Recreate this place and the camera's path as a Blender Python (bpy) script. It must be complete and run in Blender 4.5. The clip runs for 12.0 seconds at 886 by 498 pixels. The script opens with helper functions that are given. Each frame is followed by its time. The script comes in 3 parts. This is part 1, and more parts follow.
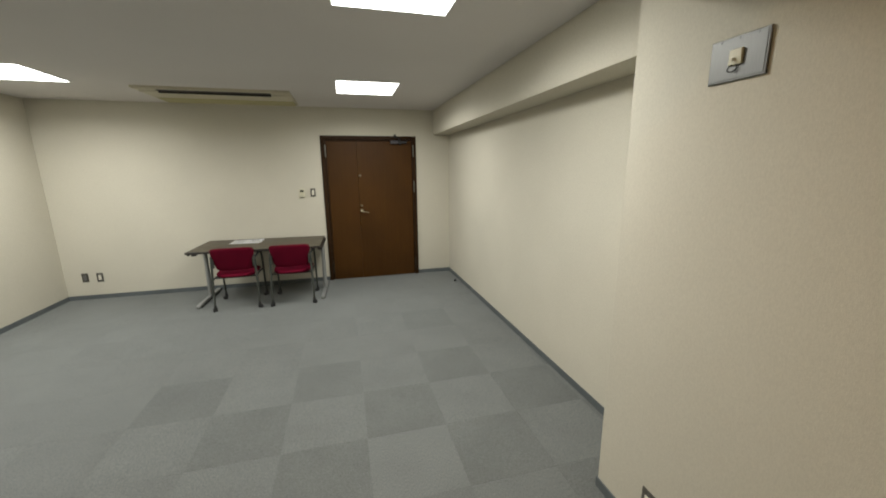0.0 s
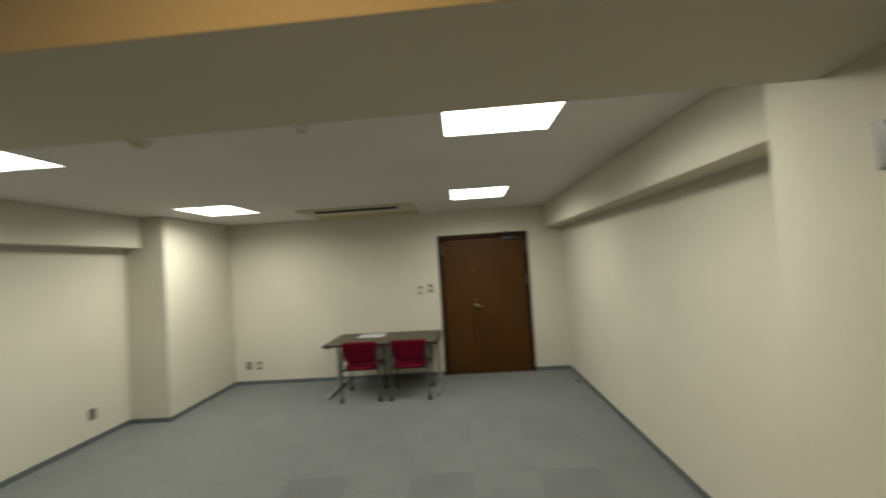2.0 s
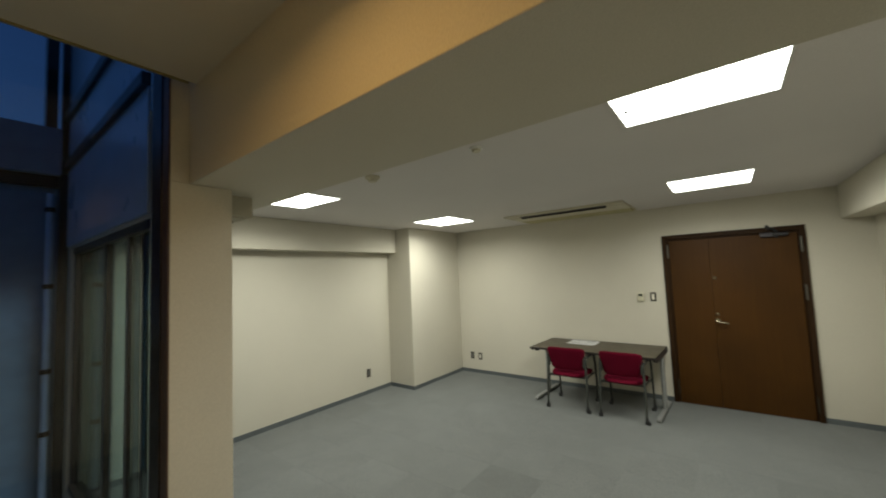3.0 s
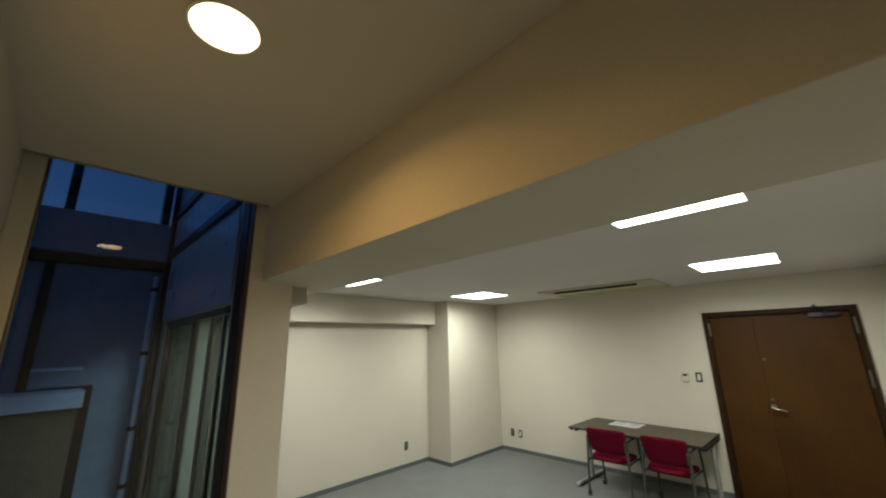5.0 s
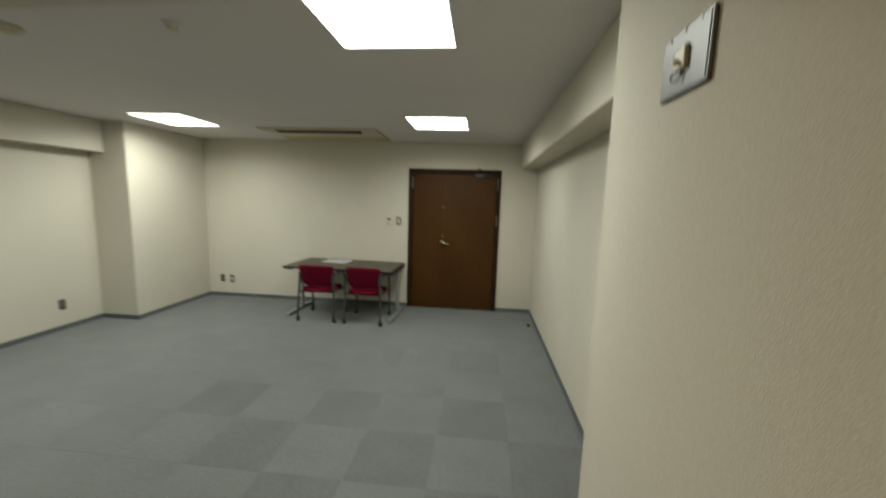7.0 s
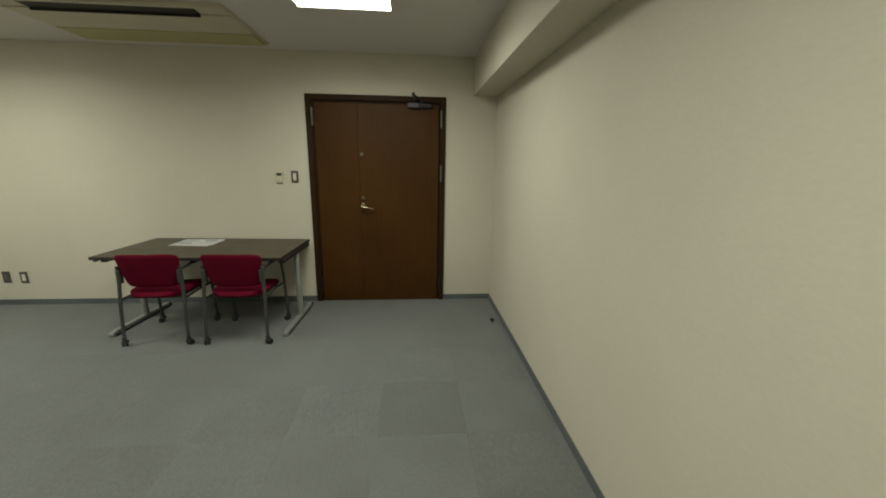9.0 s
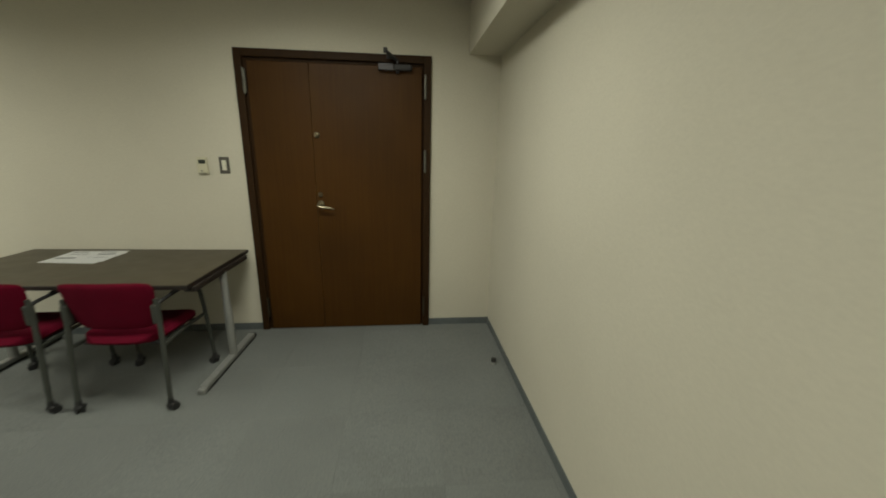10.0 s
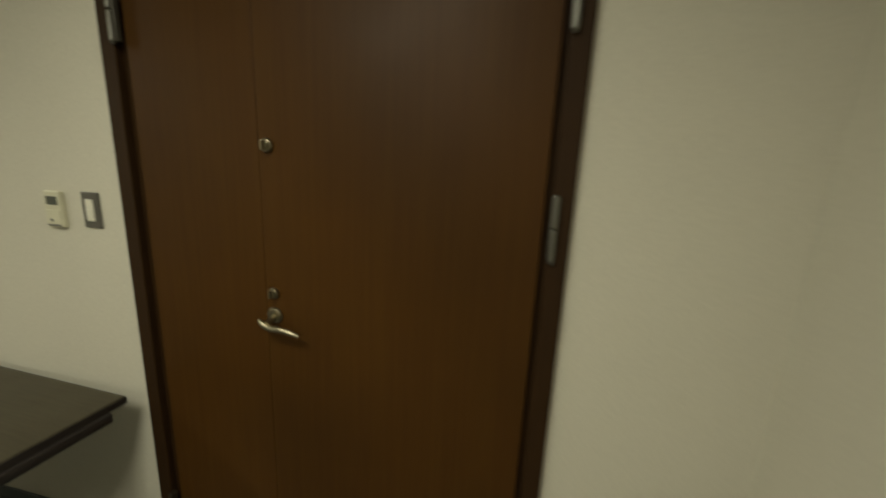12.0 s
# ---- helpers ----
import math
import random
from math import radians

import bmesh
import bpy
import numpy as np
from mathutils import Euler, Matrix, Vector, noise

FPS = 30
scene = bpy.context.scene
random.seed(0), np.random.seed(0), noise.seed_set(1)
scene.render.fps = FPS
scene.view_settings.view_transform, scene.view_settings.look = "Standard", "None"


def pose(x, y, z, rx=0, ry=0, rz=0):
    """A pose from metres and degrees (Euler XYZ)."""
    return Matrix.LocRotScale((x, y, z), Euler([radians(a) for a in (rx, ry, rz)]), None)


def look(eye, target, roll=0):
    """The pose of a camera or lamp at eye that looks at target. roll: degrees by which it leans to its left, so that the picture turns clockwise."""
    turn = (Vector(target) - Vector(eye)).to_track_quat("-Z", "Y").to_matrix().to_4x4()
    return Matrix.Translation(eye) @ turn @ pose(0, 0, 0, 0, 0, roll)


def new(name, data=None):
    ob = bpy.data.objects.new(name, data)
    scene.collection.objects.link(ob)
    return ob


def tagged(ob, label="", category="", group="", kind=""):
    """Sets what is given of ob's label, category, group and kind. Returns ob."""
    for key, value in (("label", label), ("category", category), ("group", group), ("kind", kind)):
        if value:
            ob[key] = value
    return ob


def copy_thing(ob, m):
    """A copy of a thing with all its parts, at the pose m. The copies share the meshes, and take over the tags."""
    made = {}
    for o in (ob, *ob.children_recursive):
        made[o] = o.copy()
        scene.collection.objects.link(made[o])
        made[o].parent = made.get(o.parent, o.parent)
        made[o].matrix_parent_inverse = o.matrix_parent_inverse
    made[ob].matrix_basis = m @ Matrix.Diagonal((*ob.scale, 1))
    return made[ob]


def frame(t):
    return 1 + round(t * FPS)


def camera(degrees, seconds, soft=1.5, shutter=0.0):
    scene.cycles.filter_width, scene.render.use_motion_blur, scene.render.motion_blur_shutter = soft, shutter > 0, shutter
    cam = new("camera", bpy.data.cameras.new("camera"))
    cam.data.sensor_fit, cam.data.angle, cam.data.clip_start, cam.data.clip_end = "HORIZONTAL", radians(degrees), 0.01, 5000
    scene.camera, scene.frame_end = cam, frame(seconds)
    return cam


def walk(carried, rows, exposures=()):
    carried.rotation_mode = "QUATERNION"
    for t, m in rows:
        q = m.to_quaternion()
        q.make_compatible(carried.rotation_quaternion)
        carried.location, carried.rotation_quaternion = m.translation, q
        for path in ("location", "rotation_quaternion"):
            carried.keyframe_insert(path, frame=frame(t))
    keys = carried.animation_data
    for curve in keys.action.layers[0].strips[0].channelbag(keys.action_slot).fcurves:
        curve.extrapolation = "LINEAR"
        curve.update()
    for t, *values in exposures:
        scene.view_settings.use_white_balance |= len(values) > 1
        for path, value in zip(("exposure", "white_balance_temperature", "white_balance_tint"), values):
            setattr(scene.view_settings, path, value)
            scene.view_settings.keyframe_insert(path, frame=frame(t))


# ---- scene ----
cam = camera(100.0, 12.0, soft=1.8, shutter=0.5)
PATH = [
    (0, (-0.063, 0.107, 1.626), (0.432, 1.999, 1.205), -0.6),
    (0.5, (-0.079, 0.09, 1.668), (0.379, 2.015, 1.374), -1.1),
    (1, (-0.111, 0.076, 1.737), (0.294, 2.032, 1.626), -0.6),
    (1.5, (-0.108, 0.091, 1.735), (0.269, 2.052, 1.625), -2.0),
    (2, (-0.023, 0.107, 1.71), (-0.109, 2.104, 1.778), -3.6),
    (2.5, (0.174, 0.184, 1.723), (-0.736, 1.963, 1.814), -0.7),
    (3, (0.307, 0.187, 1.725), (-0.899, 1.776, 1.863), -2.5),
    (3.2, (0.372, 0.156, 1.729), (-0.91, 1.682, 1.9), -1.8),
    (4.8, (0.646, 0.027, 1.798), (-0.759, 1.392, 2.198), -0.9),
    (5, (0.691, 0.018, 1.814), (-0.667, 1.403, 2.300), -1.3),
    (5.5, (0.749, 0.022, 1.817), (-0.414, 1.570, 2.318), -1.5),
    (6, (0.797, 0.045, 1.773), (-0.047, 1.841, 2.021), 0.1),
    (6.5, (0.804, 0.11, 1.741), (0.217, 2.021, 1.706), 1.9),
    (7, (0.72, 0.237, 1.656), (0.531, 2.211, 1.393), 1.8),
    (7.2, (0.723, 0.357, 1.609), (0.64, 2.321, 1.24), 1.6),
    (8.8, (0.705, 1.715, 1.481), (0.923, 3.649, 1.019), 0.3),
    (9, (0.688, 1.876, 1.482), (0.845, 3.818, 1.027), 0.9),
    (9.5, (0.752, 2.338, 1.457), (0.921, 4.266, 0.955), 2.1),
    (10, (0.809, 2.833, 1.457), (1.014, 4.755, 0.942), 1.2),
    (10.5, (0.879, 3.313, 1.481), (0.968, 5.248, 0.981), 1.7),
    (11, (0.914, 3.831, 1.49), (1.219, 5.747, 1.004), 1.5),
    (11.5, (0.977, 4.37, 1.478), (1.088, 6.306, 0.989), 1.6),
    (12, (0.884, 4.797, 1.502), (0.494, 6.714, 1.082), 2.7),
]
EXPOSURE = [(0.0, -0.01, 6400, 9), (0.5, -0.05, 6350, 9), (1.5, -0.18, 6550, 5), (2.0, -0.30, 6700, 5), (3.0, -0.32, 6580, 4), (5.5, -0.21, 6480, 5), (6.5, -0.29, 6400, 6),
            (7.2, -0.32, 6450, 2), (9.0, -0.46, 6830, 0), (10.5, -0.50, 6950, 0), (12.0, -0.42, 7350, -1)]
walk(cam, [(t, look(eye, target, roll)) for t, eye, target, roll in PATH], EXPOSURE)

# ---------------------------------------------------------------- world and light
world = bpy.data.worlds.new("dusk")
scene.world = world
world.use_nodes = True
sky = world.node_tree.nodes.new("ShaderNodeTexSky")
sky.sky_type, sky.sun_disc = "NISHITA", False
sky.sun_elevation, sky.sun_rotation = radians(-4.0), radians(200)
SKY = world.node_tree.nodes["Background"]
SKY.inputs["Strength"].default_value = 4.5
dusk = world.node_tree.nodes.new("ShaderNodeMix")
dusk.data_type, dusk.blend_type = "RGBA", "MULTIPLY"
dusk.inputs["Factor"].default_value, dusk.inputs["B"].default_value = 1, (0.17, 0.42, 0.95, 1)   # the blue hour
world.node_tree.links.new(sky.outputs["Color"], dusk.inputs["A"])
world.node_tree.links.new(dusk.outputs["Result"], SKY.inputs["Color"])

PANEL_GLOW, PANEL_WATTS = 10.0, (26.0, 31.5)    # four square fluorescent ceiling panels, the eastern pair set dimmer
DOWNLIGHT_GLOW, DOWNLIGHT_WATTS = 9.5, 6.6      # one warm downlight in the alcove


# ---------------------------------------------------------------- materials
def material(name, base, rough=0.5, metal=0.0, grain=(0, 0), stain=(0, 0), bump=(0, 0), stretch=(1, 1, 1),
             other=None, scatter=False, coat=0.0, spec=0.5, sheen=0.0):
    """A surface with variation at two scales. grain, stain: noise scale and amount; bump: noise scale and depth in metres;
    other: a second colour that the grain mixes in; scatter: pieces that share a mesh differ."""
    m = bpy.data.materials.new(name)
    m.use_nodes = True
    n, link = m.node_tree.nodes, m.node_tree.links.new
    b = n["Principled BSDF"]
    b.inputs["Roughness"].default_value, b.inputs["Metallic"].default_value = rough, metal
    b.inputs["Coat Weight"].default_value, b.inputs["Specular IOR Level"].default_value = coat, spec
    b.inputs["Sheen Weight"].default_value = sheen
    b.inputs["Base Color"].default_value = (*base, 1)
    at = n.new("ShaderNodeTexCoord").outputs["Object"]
    if scatter:
        info = n.new("ShaderNodeObjectInfo")
        add = n.new("ShaderNodeVectorMath")
        add.operation = "MULTIPLY_ADD"
        link(info.outputs["Random"], add.inputs[0])
        add.inputs[1].default_value = (13, 17, 5)
        link(at, add.inputs[2])
        at = add.outputs[0]
    mapping = n.new("ShaderNodeMapping")
    mapping.inputs["Scale"].default_value = stretch
    link(at, mapping.inputs["Vector"])

    def cloud(scale, where, detail=4):
        t = n.new("ShaderNodeTexNoise")
        t.inputs["Scale"].default_value, t.inputs["Detail"].default_value = scale, detail
        link(where, t.inputs["Vector"])
        return t.outputs["Fac"]

    colour = None
    if grain[1]:
        mix = n.new("ShaderNodeMix")
        mix.data_type = "RGBA"
        far = other or tuple(c * (1 - grain[1]) for c in base)
        mix.inputs["A"].default_value, mix.inputs["B"].default_value = (*base, 1), (*far, 1)
        ramp = n.new("ShaderNodeMapRange")
        ramp.inputs["From Min"].default_value, ramp.inputs["From Max"].default_value = 0.3, 0.7
        link(cloud(grain[0], mapping.outputs[0]), ramp.inputs["Value"])
        link(ramp.outputs[0], mix.inputs["Factor"])
        colour = mix.outputs["Result"]
    if stain[1]:
        ramp = n.new("ShaderNodeMapRange")
        ramp.inputs["From Min"].default_value, ramp.inputs["From Max"].default_value = 0.3, 0.7
        ramp.inputs["To Min"].default_value, ramp.inputs["To Max"].default_value = 1 - stain[1], 1.0
        link(cloud(stain[0], at, 3), ramp.inputs["Value"])
        mult = n.new("ShaderNodeMix")
        mult.data_type, mult.blend_type = "RGBA", "MULTIPLY"
        mult.inputs["Factor"].default_value = 1
        mult.inputs["A"].default_value = (*base, 1)
        if colour:
            link(colour, mult.inputs["A"])
        link(ramp.outputs[0], mult.inputs["B"])
        colour = mult.outputs["Result"]
        wear = n.new("ShaderNodeMapRange")
        wear.inputs["To Min"].default_value, wear.inputs["To Max"].default_value = max(rough - 0.08, 0.02), min(rough + 0.08, 1)
        link(cloud(stain[0] * 3, at, 3), wear.inputs["Value"])
        link(wear.outputs[0], b.inputs["Roughness"])
    if colour:
        link(colour, b.inputs["Base Color"])
    if bump[1]:
        bm_node = n.new("ShaderNodeBump")
        bm_node.inputs["Distance"].default_value, bm_node.inputs["Strength"].default_value = bump[1], 0.8
        link(cloud(bump[0], mapping.outputs[0], 3), bm_node.inputs["Height"])
        link(bm_node.outputs[0], b.inputs["Normal"])
    return m


def glowing(name, colour, strength):
    m = bpy.data.materials.new(name)
    m.use_nodes = True
    b = m.node_tree.nodes["Principled BSDF"]
    b.inputs["Base Color"].default_value = (0.8, 0.8, 0.8, 1)
    b.inputs["Emission Color"].default_value, b.inputs["Emission Strength"].default_value = (*colour, 1), strength
    return m


def clear_glass(name, tint, gloss_share=1.0):
    m = bpy.data.materials.new(name)
    m.use_nodes = True
    n, link = m.node_tree.nodes, m.node_tree.links.new
    n.remove(n["Principled BSDF"])
    mix, see, gloss, fresnel = (n.new("ShaderNode" + k) for k in ("MixShader", "BsdfTransparent", "BsdfGlossy", "Fresnel"))
    see.inputs["Color"].default_value = (*tint, 1)
    gloss.inputs["Roughness"].default_value = 0.01
    fresnel.inputs["IOR"].default_value = 1.42
    share = n.new("ShaderNodeMath")
    share.operation = "MULTIPLY"
    share.inputs[1].default_value = gloss_share
    link(fresnel.outputs[0], share.inputs[0])
    link(share.outputs[0], mix.inputs[0])
    link(see.outputs[0], mix.inputs[1])
    link(gloss.outputs[0], mix.inputs[2])
    link(mix.outputs[0], n["Material Output"].inputs["Surface"])
    return m


WALLPAPER = material("cream_wallpaper", (0.600, 0.567, 0.473), 0.8, grain=(240, 0.10), stain=(1.3, 0.06), bump=(480, 0.0009),
                     stretch=(1, 1, 0.42), spec=0.25)
# olive board, darkened below the wallpaper for the shade on its end
PELMET = material("shaded_olive_papered_board", (0.43, 0.405, 0.32), 0.8, grain=(240, 0.10), stain=(1.6, 0.06), bump=(480, 0.0009), spec=0.25)
CEILING = material("ceiling_board", (0.705, 0.675, 0.66), 0.85, grain=(220, 0.07), stain=(0.9, 0.05), bump=(260, 0.0006), spec=0.2)
ALCOVE_BOARD = material("cream_papered_ceiling", (0.60, 0.575, 0.50), 0.85, grain=(240, 0.08), stain=(0.9, 0.05), bump=(390, 0.0008), spec=0.2)
VINYL = material("grey_vinyl_baseboard", (0.115, 0.13, 0.135), 0.5, grain=(30, 0.15), stain=(3, 0.15))
# how turned pile catches the light is painted as three base tones
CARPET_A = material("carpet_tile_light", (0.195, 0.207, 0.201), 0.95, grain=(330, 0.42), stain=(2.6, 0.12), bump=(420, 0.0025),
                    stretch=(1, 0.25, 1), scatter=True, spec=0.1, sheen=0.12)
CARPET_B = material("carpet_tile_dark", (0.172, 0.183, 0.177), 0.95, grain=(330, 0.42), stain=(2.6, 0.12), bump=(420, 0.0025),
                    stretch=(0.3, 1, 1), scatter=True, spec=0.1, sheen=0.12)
CARPET_C = material("carpet_tile_mid", (0.189, 0.200, 0.194), 0.95, grain=(330, 0.42), stain=(2.6, 0.12), bump=(420, 0.0025),
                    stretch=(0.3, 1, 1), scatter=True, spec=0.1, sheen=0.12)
SCREED = material("floor_screed", (0.20, 0.21, 0.21), 0.9, grain=(40, 0.2))
DOOR_WOOD = material("dark_red_brown_wood", (0.068, 0.0290, 0.0045), 0.5, grain=(22, 0.2), other=(0.058, 0.0225, 0.0034), stain=(1.7, 0.3),
                     bump=(60, 0.0002), stretch=(3.2, 3.2, 0.11), spec=0.16)
DOOR_TRIM = material("dark_brown_painted_steel", (0.031, 0.014, 0.004), 0.6, grain=(30, 0.2), stain=(3, 0.12), stretch=(2, 2, 0.2), spec=0.15)
TABLE_WOOD = material("dark_walnut_laminate", (0.050, 0.039, 0.020), 0.40, grain=(34, 0.3), stain=(3, 0.12), stretch=(0.2, 4, 1), bump=(90, 0.0001))
TABLE_EDGE = material("near_black_edge_band", (0.022, 0.017, 0.015), 0.45, grain=(40, 0.2))
STEEL_GREY = material("grey_painted_steel", (0.29, 0.295, 0.285), 0.42, metal=0.25, grain=(70, 0.12), stain=(6, 0.12))
CHAIR_FRAME = material("dark_grey_coated_steel", (0.066, 0.071, 0.062), 0.48, metal=0.35, grain=(60, 0.15), stain=(7, 0.15))
BLACK_PLASTIC = material("black_plastic", (0.018, 0.018, 0.019), 0.5, grain=(90, 0.2), stain=(12, 0.2))
RED_CLOTH = material("crimson_seat_cloth", (0.124, 0.0024, 0.0168), 0.92, grain=(420, 0.3), stain=(7, 0.14), bump=(600, 0.0012), spec=0.1)
STAINLESS = material("satin_stainless_steel", (0.15, 0.15, 0.145), 0.48, metal=0.85, grain=(50, 0.12), stretch=(6, 6, 0.5))
BRASS = material("dull_bronze_metal", (0.33, 0.29, 0.20), 0.34, metal=1.0, grain=(80, 0.15), stain=(20, 0.2))
HINGE = material("satin_hinge_steel", (0.20, 0.195, 0.17), 0.42, metal=0.9, grain=(60, 0.1), stain=(15, 0.12))
# dark copy for the low hinges; the dim floor they mirror is in the colour
HINGE_DARK = material("shaded_hinge_steel", (0.045, 0.033, 0.018), 0.5, metal=0.5, grain=(60, 0.1), stain=(15, 0.15))
CLOSER = material("slate_grey_cast_metal", (0.075, 0.07, 0.078), 0.5, metal=0.3, grain=(80, 0.15), stain=(12, 0.15))
CLOSER_DARK = material("dark_cast_metal", (0.020, 0.018, 0.020), 0.6, grain=(80, 0.15), stain=(12, 0.15))
WHITE_PLASTIC = material("ivory_plastic", (0.72, 0.69, 0.58), 0.4, grain=(60, 0.04), stain=(12, 0.06))
DARK_PLATE = material("dark_bronze_plate", (0.105, 0.098, 0.085), 0.42, metal=0.3, grain=(60, 0.12), stain=(10, 0.12))
IVORY_AGED = material("yellowed_ivory_plastic", (0.58, 0.55, 0.41), 0.45, grain=(60, 0.05), stain=(12, 0.08))
PLATE_GREY = material("grey_metal_plate", (0.20, 0.20, 0.195), 0.4, metal=0.6, grain=(60, 0.12), stain=(10, 0.12))
DISPLAY = material("dark_lcd", (0.05, 0.055, 0.045), 0.2, grain=(60, 0.1))
PAPER = material("white_paper", (0.95, 0.95, 0.95), 0.8, grain=(200, 0.03), stain=(5, 0.04))
INK = material("printed_grey", (0.28, 0.28, 0.30), 0.8, grain=(120, 0.3))
AC_PANEL = material("beige_air_conditioner_plastic", (0.56, 0.52, 0.40), 0.5, grain=(80, 0.05), stain=(4, 0.07))
AC_FLAP = material("yellowed_plastic_flap", (0.44, 0.40, 0.20), 0.5, grain=(80, 0.06), stain=(5, 0.09))
# near-black that stands for the shade inside slots and gaps
SLOT_SHADE = material("slot_shade_black", (0.014, 0.011, 0.008), 0.7, grain=(60, 0.2))
DIFFUSER = glowing("lit_white_diffuser", (1.0, 0.985, 0.915), PANEL_GLOW)
WARM_GLOW = glowing("lit_warm_lens", (1.0, 0.72, 0.40), DOWNLIGHT_GLOW)
LIGHT_RIM = material("white_lacquered_rim", (0.72, 0.71, 0.68), 0.4, grain=(60, 0.04), stain=(8, 0.05))
BRONZE = material("dark_bronze_anodised_frame", (0.030, 0.024, 0.020), 0.38, metal=0.6, grain=(50, 0.2), stain=(5, 0.2))
TRIM_BROWN = material("red_brown_window_trim", (0.07, 0.042, 0.03), 0.45, grain=(40, 0.15), stain=(5, 0.15))
OLIVE_TRIM = material("olive_ceiling_trim", (0.30, 0.26, 0.10), 0.5, grain=(40, 0.1), stain=(5, 0.1))
GLASS = clear_glass("clear_window_glass", (0.93, 0.96, 0.97))
GLASS_DARK = clear_glass("tinted_window_glass", (0.76, 0.87, 0.84), 0.5)
# heavy tint stands in for the dim part of the room behind these panes
GLASS_DIM = clear_glass("dimming_window_glass", (0.40, 0.47, 0.46), 0.5)
FACADE = material("slate_facade_panel", (0.16, 0.28, 0.46), 0.6, grain=(12, 0.2), stain=(1.2, 0.25), bump=(50, 0.0008))
# twilight mirrored in the facade glass is put into this blue
FACADE_BLUE = material("twilight_blue_panel", (0.42, 0.55, 0.74), 0.3, grain=(10, 0.12), stain=(1.0, 0.2))
CONCRETE = material("weathered_concrete", (0.13, 0.135, 0.095), 0.85, grain=(18, 0.25), stain=(1.5, 0.3), bump=(60, 0.0015))
# sky light on ledge tops and pipe is put into this pale blue
LEDGE = material("sky_tinted_metal_coping", (0.38, 0.57, 0.88), 0.4, grain=(20, 0.1), stain=(3, 0.2))


# ---------------------------------------------------------------- building blocks
def box(bm, lo, hi, bevel=0.0, segments=2):
    """An upright box from corner to corner, with rounded edges, added to bm."""
    c = [(a + b) / 2 for a, b in zip(lo, hi)]
    d = [abs(b - a) for a, b in zip(lo, hi)]
    made = bmesh.ops.create_cube(bm, size=1, matrix=Matrix.Translation(c) @ Matrix.Diagonal((*d, 1)))
    if bevel:
        edges = {e for v in made["verts"] for e in v.link_edges}
        bmesh.ops.bevel(bm, geom=list(edges), offset=bevel, segments=segments, affect="EDGES", profile=0.5)
    return bm


def rod(bm, a, b, r, r2=None, sides=20, bevel=0.0):
    """A round bar from a to b."""
    a, b = Vector(a), Vector(b)
    turn = (b - a).to_track_quat("Z", "Y").to_matrix().to_4x4()
    made = bmesh.ops.create_cone(bm, cap_ends=True, segments=sides, radius1=r, radius2=r if r2 is None else r2, depth=(b - a).length,
                                 matrix=Matrix.Translation((a + b) / 2) @ turn)
    if bevel:
        rims = [e for e in {e for v in made["verts"] for e in v.link_edges} if any(len(f.verts) > 4 for f in e.link_faces)]
        bmesh.ops.bevel(bm, geom=rims, offset=bevel, segments=2, affect="EDGES", profile=0.5)
    return bm


def tube(bm, points, r, sides=12, flat=1.0, steps=6):
    """A bar swept along a smooth line through the points; r may be a number or one for each point."""
    pts = [Vector(p) for p in points]
    radii = r if isinstance(r, (list, tuple)) else [r] * len(pts)
    line, rr = [], []
    for i in range(len(pts) - 1):
        p0, p1, p2, p3 = pts[max(i - 1, 0)], pts[i], pts[i + 1], pts[min(i + 2, len(pts) - 1)]
        for k in range(steps):
            t = k / steps
            line.append(0.5 * (2 * p1 + (p2 - p0) * t + (2 * p0 - 5 * p1 + 4 * p2 - p3) * t * t + (3 * p1 - p0 - 3 * p2 + p3) * t ** 3))
            rr.append(radii[i] * (1 - t) + radii[i + 1] * t)
    line.append(pts[-1]), rr.append(radii[-1])
    side = (line[1] - line[0]).orthogonal().normalized()
    rings = []
    for i, p in enumerate(line):
        along = (line[min(i + 1, len(line) - 1)] - line[max(i - 1, 0)]).normalized()
        side = (side - along * side.dot(along)).normalized()
        up = along.cross(side)
        rings.append([bm.verts.new(p + (side * math.cos(a) + up * math.sin(a) * flat) * rr[i]) for a in (2 * math.pi * k / sides for k in range(sides))])
    for a, b in zip(rings, rings[1:]):
        for k in range(sides):
            bm.faces.new((a[k], a[(k + 1) % sides], b[(k + 1) % sides], b[k]))
    bm.faces.new(rings[0][::-1]), bm.faces.new(rings[-1])
    return bm


def pad(bm, place, w, h, thick, corner=0.4, n=18):
    """A padded cushion: place(u, v, d) gives the point for u, v in -1..1 (already rounded, in metres) and depth d."""
    def outline(u, v):
        k = corner
        return u * math.sqrt(1 - k * v ** 6), v * math.sqrt(1 - k * u ** 6)
    sheets = []
    for face in (1, -1):
        rows = []
        for j in range(n + 1):
            row = []
            for i in range(n + 1):
                u, v = 2 * i / n - 1, 2 * j / n - 1
                uu, vv = math.sin(u * math.pi / 2) * 0.5 + u * 0.5, math.sin(v * math.pi / 2) * 0.5 + v * 0.5
                x, y = outline(uu, vv)
                edge = max(0.0, (1 - abs(uu) ** 7) * (1 - abs(vv) ** 7)) ** 0.5
                row.append(bm.verts.new(place(x * w / 2, y * h / 2, face * thick / 2 * edge)))
            rows.append(row)
        for j in range(n):
            for i in range(n):
                q = (rows[j][i], rows[j][i + 1], rows[j + 1][i + 1], rows[j + 1][i])
                bm.faces.new(q if face > 0 else q[::-1])
        sheets.append(rows)
    bmesh.ops.remove_doubles(bm, verts=bm.verts[:], dist=0.0004)
    return bm


